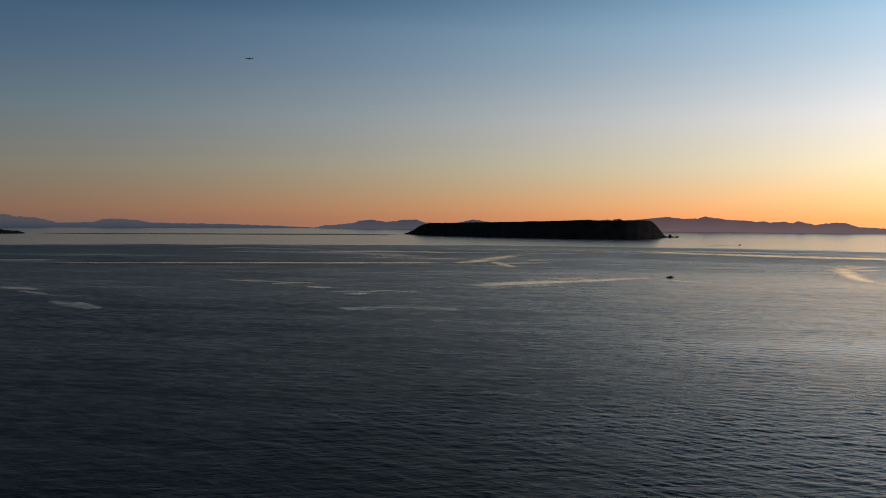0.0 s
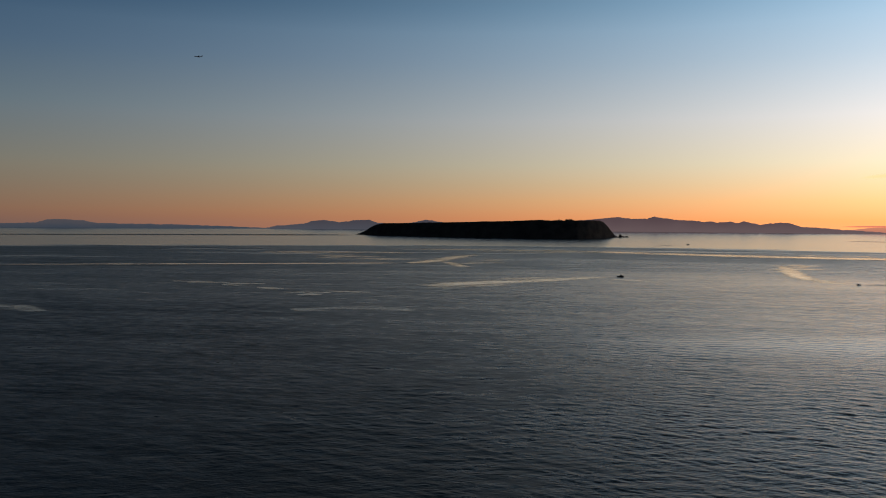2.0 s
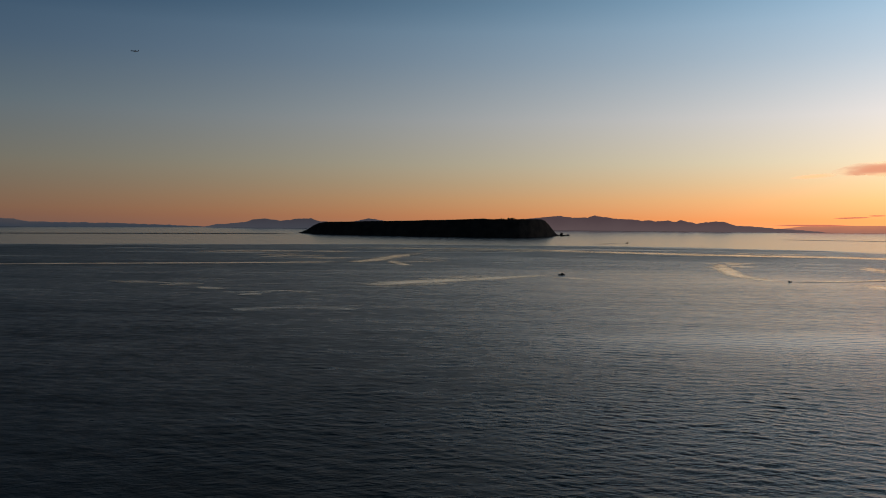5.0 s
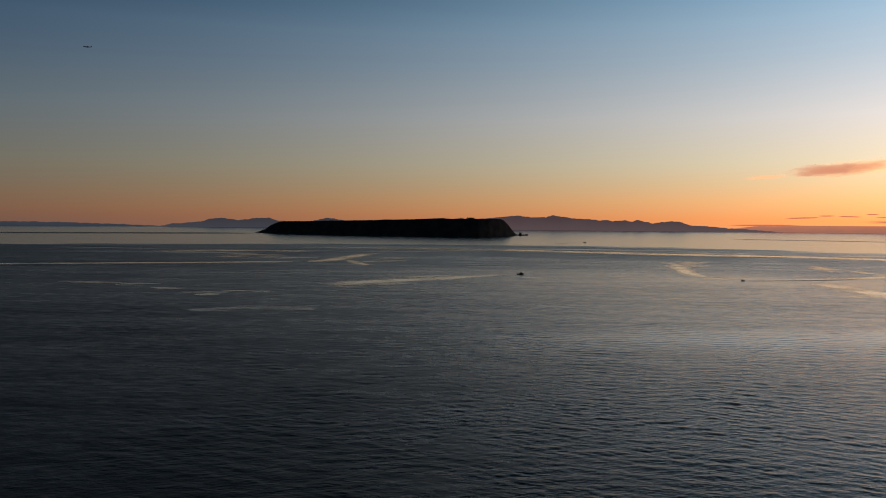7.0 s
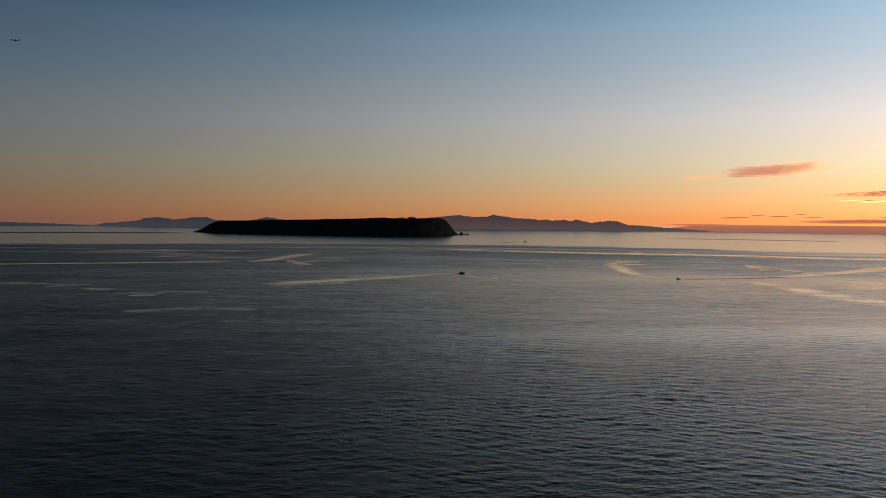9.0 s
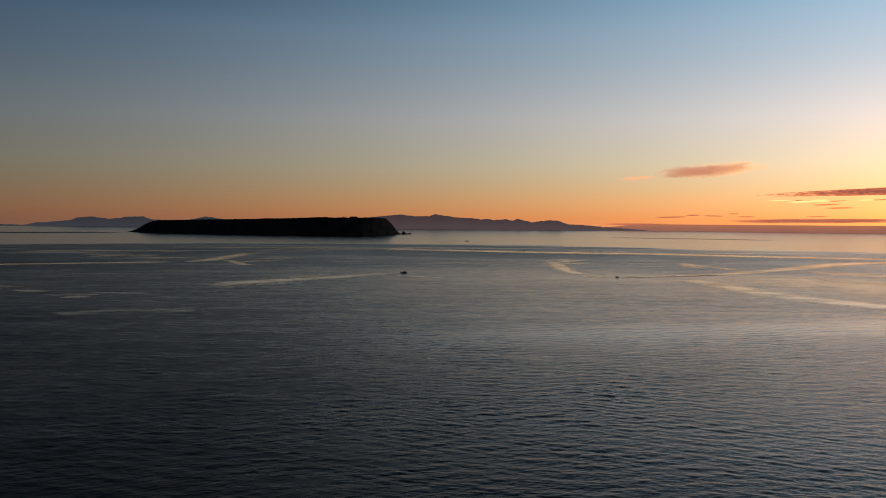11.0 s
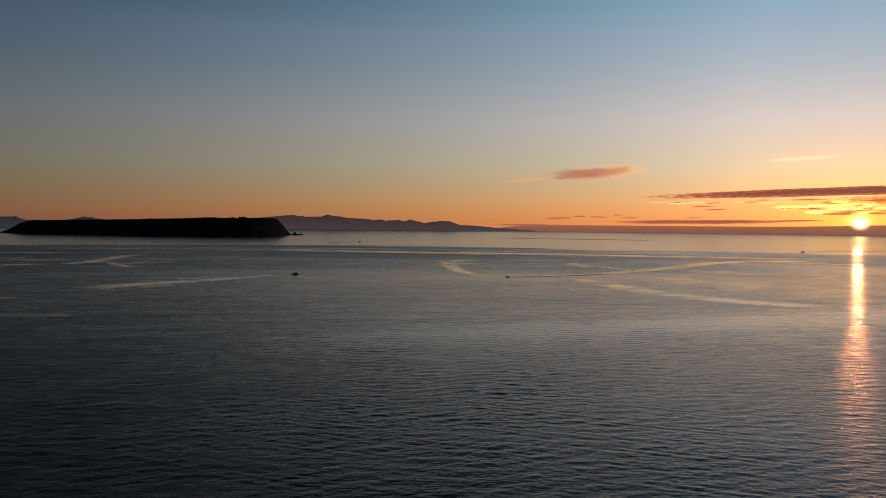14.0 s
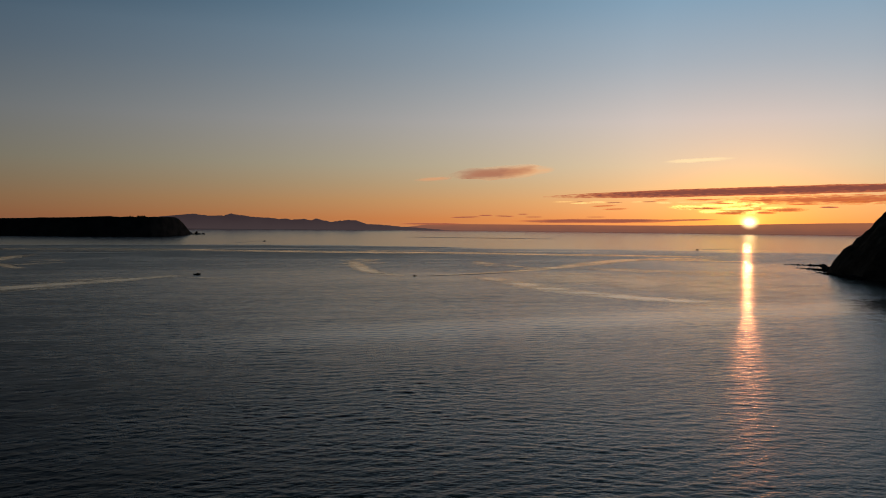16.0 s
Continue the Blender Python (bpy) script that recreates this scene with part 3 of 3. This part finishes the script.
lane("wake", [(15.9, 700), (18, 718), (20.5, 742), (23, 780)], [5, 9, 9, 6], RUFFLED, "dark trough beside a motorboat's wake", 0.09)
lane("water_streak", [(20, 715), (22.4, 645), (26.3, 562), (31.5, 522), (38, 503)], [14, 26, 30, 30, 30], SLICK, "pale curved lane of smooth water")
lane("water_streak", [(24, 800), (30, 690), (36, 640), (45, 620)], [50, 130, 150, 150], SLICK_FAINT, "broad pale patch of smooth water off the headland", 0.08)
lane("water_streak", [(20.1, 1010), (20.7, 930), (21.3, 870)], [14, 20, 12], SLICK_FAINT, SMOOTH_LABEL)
lane("water_streak", [(-41.5, 2890), (-32.4, 2850), (-22, 2880), (-16.4, 2940)], [240, 300, 380, 260], RUFFLED, "thin dark cat's-paw on calm water", 0.15)
lane("water_streak", [(14.5, 2660), (21, 2627), (26.2, 2578)], [110, 130, 110], RUFFLED, "thin dark cat's-paw on calm water", 0.15)
lane("wake", [(34.9, 1640), (37, 1740), (40, 1806)], [12, 24, 20], RUFFLED, "thin dark wake on calm water", 0.1)
lane("wake", [(3.6, 1775), (4.6, 1880), (5.6, 1924)], [16, 16, 10], RUFFLED, "thin dark wake on calm water", 0.1)


def torn_slick(az, r, spread_az, spread_r, count, seed, mat, tilt=0.0):
    """A slick torn into thin streaks that lie side by side."""
    rng = random.Random(seed)
    for _ in range(count):
        u = rng.uniform(-1, 1)
        a, d = az + u * spread_az, r + rng.uniform(-1, 1) * spread_r + tilt * u
        half = spread_az * rng.uniform(0.25, 0.7)
        bend = rng.uniform(-0.02, 0.02) * d
        lane("water_streak", [(a - half, d - tilt * half / spread_az + bend), (a, d), (a + half, d + tilt * half / spread_az + bend * rng.uniform(-1, 1))],
             [d * 0.006, d * rng.uniform(0.012, 0.03), d * 0.006], mat, "thin torn streak of smooth water", 0.06 + 0.03 * rng.random())


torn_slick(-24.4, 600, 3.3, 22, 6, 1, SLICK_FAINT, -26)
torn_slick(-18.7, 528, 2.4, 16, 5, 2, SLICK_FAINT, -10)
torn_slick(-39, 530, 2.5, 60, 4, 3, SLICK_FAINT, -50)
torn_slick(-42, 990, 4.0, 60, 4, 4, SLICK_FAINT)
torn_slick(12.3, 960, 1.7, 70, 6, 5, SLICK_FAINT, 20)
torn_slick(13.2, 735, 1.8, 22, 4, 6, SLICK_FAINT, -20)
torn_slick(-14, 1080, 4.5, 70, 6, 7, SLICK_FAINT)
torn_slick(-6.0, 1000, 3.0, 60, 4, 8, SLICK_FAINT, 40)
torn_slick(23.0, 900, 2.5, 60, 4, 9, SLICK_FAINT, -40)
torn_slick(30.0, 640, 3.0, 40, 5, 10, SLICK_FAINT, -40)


# ---- boats ----
def motorboat(at, heading, length, label):
    """An open motor launch with a small cabin; bow along +x."""
    root = new("motorboat")
    root.location = at
    root.rotation_euler = (0, 0, radians(90 - heading))
    L, B, D = length, length * 0.3, length * 0.125
    secs = []
    for t in np.linspace(0, 1, 9):
        w = B / 2 * (1 - max(0, (t - 0.45) / 0.55) ** 2.2) + 0.02
        sheer = D * (0.9 + 0.45 * t * t)
        x = (t - 0.5) * L
        secs.append([(x, -w, sheer), (x, -w * 0.86, D * 0.2), (x, -w * 0.4, -D * 0.35 + D * 0.5 * t ** 3), (x, 0, -D * 0.5 + D * 0.6 * t ** 3), (x, w * 0.4, -D * 0.35 + D * 0.5 * t ** 3),
                     (x, w * 0.86, D * 0.2), (x, w, sheer), (x, w * 0.85, sheer * 0.97), (x, 0, sheer * 0.95), (x, -w * 0.85, sheer * 0.97)])
    part("hull", loft(secs), HULL_PAINT, root, "dark painted hull with raised bow")
    cabin = part("cabin", box(L * 0.3, B * 0.66, D * 1.25, (L * 0.06, 0, D * 1.55), 0.05, 0.82), CABIN_PAINT, root, "small grey cabin")
    part("windscreen", box(0.06, B * 0.5, D * 0.5, (L * 0.195, 0, D * 1.7), 0.01), SMOKED, cabin, "dark windscreen")
    for s in (-1, 1):
        part("side_window", box(L * 0.2, 0.05, D * 0.45, (L * 0.05, s * B * 0.315, D * 1.7), 0.01), SMOKED, cabin, "dark side window")
    part("roof", box(L * 0.34, B * 0.68, 0.07, (L * 0.04, 0, D * 2.22), 0.02), CABIN_PAINT, root)
    part("aerial", box(0.05, 0.05, D * 1.4, (0, B * 0.2, D * 2.9)), STEEL, root, "thin steel aerial")
    motor = part("outboard_motor", box(0.45, 0.4, 0.8, (-L * 0.53, 0, D * 1.05), 0.08, 0.8), RUBBER, root, "black outboard motor")
    part("shaft", box(0.16, 0.12, 0.9, (-L * 0.53, 0, D * 0.2), 0.02), STEEL, motor)
    for s in (-1, 1):
        part("rail", box(L * 0.34, 0.04, 0.04, (L * 0.28, s * B * 0.33, D * 1.75)), STEEL, root, "steel bow rail")
    return tagged(root, label, "motorboat", "boats on the bay")


motorboat(polar(1.3, 722, 0.1), 78, 5.8, "dark motorboat with a small cabin under way")
motorboat(polar(15.88, 704, 0.1), -70, 3.0, "small dark motorboat drawing a long wake")
motorboat(polar(5.64, 1924, 0.1), 80, 7.5, "small dark motorboat far out on calm water")
motorboat(polar(34.9, 1625, 0.1), -75, 6.5, "small dark motorboat far out below the sun")


# ---- aircraft ----
def aeroplane(at, heading, length):
    root = new("aeroplane")
    root.location = at
    root.rotation_euler = (0, radians(-2), radians(90 - heading))
    L = length
    rad = L * 0.052
    body = [(-0.5, 0.15, 0.6), (-0.42, 0.45, 0.35), (-0.28, 0.9, 0.08), (-0.1, 1, 0), (0.3, 1, 0), (0.4, 0.85, -0.05), (0.46, 0.55, -0.15), (0.5, 0.08, -0.3)]
    fus = part("fuselage", loft([ring(x * L, rad * k, rad * k, rad * dz, 14) for x, k, dz in body]), AIRFRAME, root, "dark cigar-shaped fuselage")
    part("cockpit_window", box(0.5, rad * 1.2, 0.4, (0.43 * L, 0, rad * 0.42), 0.05), SMOKED, fus)
    for s in (-1, 1):
        root_c, tip_c = L * 0.17, L * 0.06
        part("wing", loft([[(0.06 * L, s * rad * 0.6, -rad * 0.4), (0.06 * L - root_c, s * rad * 0.6, -rad * 0.4), (0.06 * L - root_c, s * rad * 0.6, -rad * 0.7), (0.06 * L, s * rad * 0.6, -rad * 0.7)],
                           [(-0.10 * L, s * L * 0.46, rad * 0.5), (-0.10 * L - tip_c, s * L * 0.46, rad * 0.5), (-0.10 * L - tip_c, s * L * 0.46, rad * 0.4), (-0.10 * L, s * L * 0.46, rad * 0.4)]]), AIRFRAME, root, "swept wing")
        part("engine", loft([ring(0.10 * L, rad * 0.42, rad * 0.42, -rad * 1.15), ring(0.06 * L, rad * 0.5, rad * 0.5, -rad * 1.15), ring(-0.02 * L, rad * 0.4, rad * 0.4, -rad * 1.1)]).copy(), RUBBER, root, "dark engine pod")
        root.children[-1].location.y = s * L * 0.16
        part("tailplane", loft([[(-0.42 * L, 0, rad * 0.6), (-0.5 * L, 0, rad * 0.6), (-0.5 * L, 0, rad * 0.5), (-0.42 * L, 0, rad * 0.5)],
                                [(-0.48 * L, s * L * 0.17, rad * 0.8), (-0.52 * L, s * L * 0.17, rad * 0.8), (-0.52 * L, s * L * 0.17, rad * 0.72), (-0.48 * L, s * L * 0.17, rad * 0.72)]]), AIRFRAME, root)
    part("tail_fin", loft([[(-0.36 * L, -0.15, rad * 0.7), (-0.5 * L, -0.15, rad * 0.7), (-0.5 * L, 0.15, rad * 0.7), (-0.36 * L, 0.15, rad * 0.7)],
                           [(-0.47 * L, -0.08, L * 0.19), (-0.54 * L, -0.08, L * 0.19), (-0.54 * L, 0.08, L * 0.19), (-0.47 * L, 0.08, L * 0.19)]]), AIRFRAME, root, "upright tail fin")
    return tagged(root, "dark airliner in level flight against the sky", "aeroplane")


aeroplane(polar(-27.25, 3050, 621), -115, 27.0)


# ---- the sun's disc and the clouds ----
def glow_material(name, colour, strength, radius, way):
    """A ball of light seen through haze: brightest in the middle, soft at its limb. It casts no shade itself."""
    m, n = material(name)
    co = n.add("ShaderNodeTexCoord").outputs["Object"]
    d = n.math("DIVIDE", n.vec("LENGTH", n.vec("CROSS_PRODUCT", co, tuple(way))), radius)
    e = n.add("ShaderNodeEmission")
    n.put(colour, e.inputs[0])
    n.put(n.math("MULTIPLY", n.math("POWER", n.math("SUBTRACT", 1.0, d, clamp=True), 2.2), strength), e.inputs[1])
    add = n.add("ShaderNodeAddShader")
    n.put(e.outputs[0], add.inputs[0])
    n.put(n.add("ShaderNodeBsdfTransparent").outputs[0], add.inputs[1])
    finish(n, add.outputs[0])
    return m


def sun_disc():
    bm = bmesh.new()
    bmesh.ops.create_uvsphere(bm, u_segments=32, v_segments=16, radius=44)
    me = bpy.data.meshes.new("sun")
    bm.to_mesh(me)
    bm.free()
    me.materials.append(glow_material("sun_light", (1.0, 0.66, 0.3, 1), 7.5, 44, (0, 1, 0)))
    return tagged(new("sun", me), "glaring setting sun just above the horizon", "sun", kind="structure")


sun_disc().matrix_world = Matrix.Translation(polar(38.1, 4690, 66)) @ pose(0, 0, 0, 0, 0, -38.1) @ Matrix.Diagonal((1.35, 1, 1, 1))


def cloud(az0, z0, az1, z1, thick, mat, label, r=4850, lumps=0.35):
    """A flat drifting cloud between two bearings and heights: a lens-shaped body with an uneven skin."""
    a, b = polar(az0, r, z0), polar(az1, r, z1)
    length = (b - a).length
    bm = bmesh.new()
    bmesh.ops.create_uvsphere(bm, u_segments=48, v_segments=20, radius=1.0)
    seed = az0 * 3.3 + z0
    for v in bm.verts:
        k = 1 + lumps * noise.fractal(Vector((v.co.x * length / thick * 0.35 + seed, v.co.y, v.co.z * 1.5)), 1.0, 2.0, 4)
        v.co = Vector((v.co.x * length / 2, v.co.y * thick * 1.2, v.co.z * thick / 2 * k))
    me = bpy.data.meshes.new("cloud")
    bm.to_mesh(me)
    bm.free()
    me.materials.append(mat)
    me.polygons.foreach_set("use_smooth", [True] * len(me.polygons))
    ob = new("cloud", me)
    d = (b - a).normalized()
    ob.matrix_world = Matrix.Translation((a + b) / 2) @ Vector((d.x, d.y, d.z)).to_track_quat("X", "Z").to_matrix().to_4x4()
    return tagged(ob, label, "cloud", "clouds")


# core and rim are emitted colours with the sunset light painted in
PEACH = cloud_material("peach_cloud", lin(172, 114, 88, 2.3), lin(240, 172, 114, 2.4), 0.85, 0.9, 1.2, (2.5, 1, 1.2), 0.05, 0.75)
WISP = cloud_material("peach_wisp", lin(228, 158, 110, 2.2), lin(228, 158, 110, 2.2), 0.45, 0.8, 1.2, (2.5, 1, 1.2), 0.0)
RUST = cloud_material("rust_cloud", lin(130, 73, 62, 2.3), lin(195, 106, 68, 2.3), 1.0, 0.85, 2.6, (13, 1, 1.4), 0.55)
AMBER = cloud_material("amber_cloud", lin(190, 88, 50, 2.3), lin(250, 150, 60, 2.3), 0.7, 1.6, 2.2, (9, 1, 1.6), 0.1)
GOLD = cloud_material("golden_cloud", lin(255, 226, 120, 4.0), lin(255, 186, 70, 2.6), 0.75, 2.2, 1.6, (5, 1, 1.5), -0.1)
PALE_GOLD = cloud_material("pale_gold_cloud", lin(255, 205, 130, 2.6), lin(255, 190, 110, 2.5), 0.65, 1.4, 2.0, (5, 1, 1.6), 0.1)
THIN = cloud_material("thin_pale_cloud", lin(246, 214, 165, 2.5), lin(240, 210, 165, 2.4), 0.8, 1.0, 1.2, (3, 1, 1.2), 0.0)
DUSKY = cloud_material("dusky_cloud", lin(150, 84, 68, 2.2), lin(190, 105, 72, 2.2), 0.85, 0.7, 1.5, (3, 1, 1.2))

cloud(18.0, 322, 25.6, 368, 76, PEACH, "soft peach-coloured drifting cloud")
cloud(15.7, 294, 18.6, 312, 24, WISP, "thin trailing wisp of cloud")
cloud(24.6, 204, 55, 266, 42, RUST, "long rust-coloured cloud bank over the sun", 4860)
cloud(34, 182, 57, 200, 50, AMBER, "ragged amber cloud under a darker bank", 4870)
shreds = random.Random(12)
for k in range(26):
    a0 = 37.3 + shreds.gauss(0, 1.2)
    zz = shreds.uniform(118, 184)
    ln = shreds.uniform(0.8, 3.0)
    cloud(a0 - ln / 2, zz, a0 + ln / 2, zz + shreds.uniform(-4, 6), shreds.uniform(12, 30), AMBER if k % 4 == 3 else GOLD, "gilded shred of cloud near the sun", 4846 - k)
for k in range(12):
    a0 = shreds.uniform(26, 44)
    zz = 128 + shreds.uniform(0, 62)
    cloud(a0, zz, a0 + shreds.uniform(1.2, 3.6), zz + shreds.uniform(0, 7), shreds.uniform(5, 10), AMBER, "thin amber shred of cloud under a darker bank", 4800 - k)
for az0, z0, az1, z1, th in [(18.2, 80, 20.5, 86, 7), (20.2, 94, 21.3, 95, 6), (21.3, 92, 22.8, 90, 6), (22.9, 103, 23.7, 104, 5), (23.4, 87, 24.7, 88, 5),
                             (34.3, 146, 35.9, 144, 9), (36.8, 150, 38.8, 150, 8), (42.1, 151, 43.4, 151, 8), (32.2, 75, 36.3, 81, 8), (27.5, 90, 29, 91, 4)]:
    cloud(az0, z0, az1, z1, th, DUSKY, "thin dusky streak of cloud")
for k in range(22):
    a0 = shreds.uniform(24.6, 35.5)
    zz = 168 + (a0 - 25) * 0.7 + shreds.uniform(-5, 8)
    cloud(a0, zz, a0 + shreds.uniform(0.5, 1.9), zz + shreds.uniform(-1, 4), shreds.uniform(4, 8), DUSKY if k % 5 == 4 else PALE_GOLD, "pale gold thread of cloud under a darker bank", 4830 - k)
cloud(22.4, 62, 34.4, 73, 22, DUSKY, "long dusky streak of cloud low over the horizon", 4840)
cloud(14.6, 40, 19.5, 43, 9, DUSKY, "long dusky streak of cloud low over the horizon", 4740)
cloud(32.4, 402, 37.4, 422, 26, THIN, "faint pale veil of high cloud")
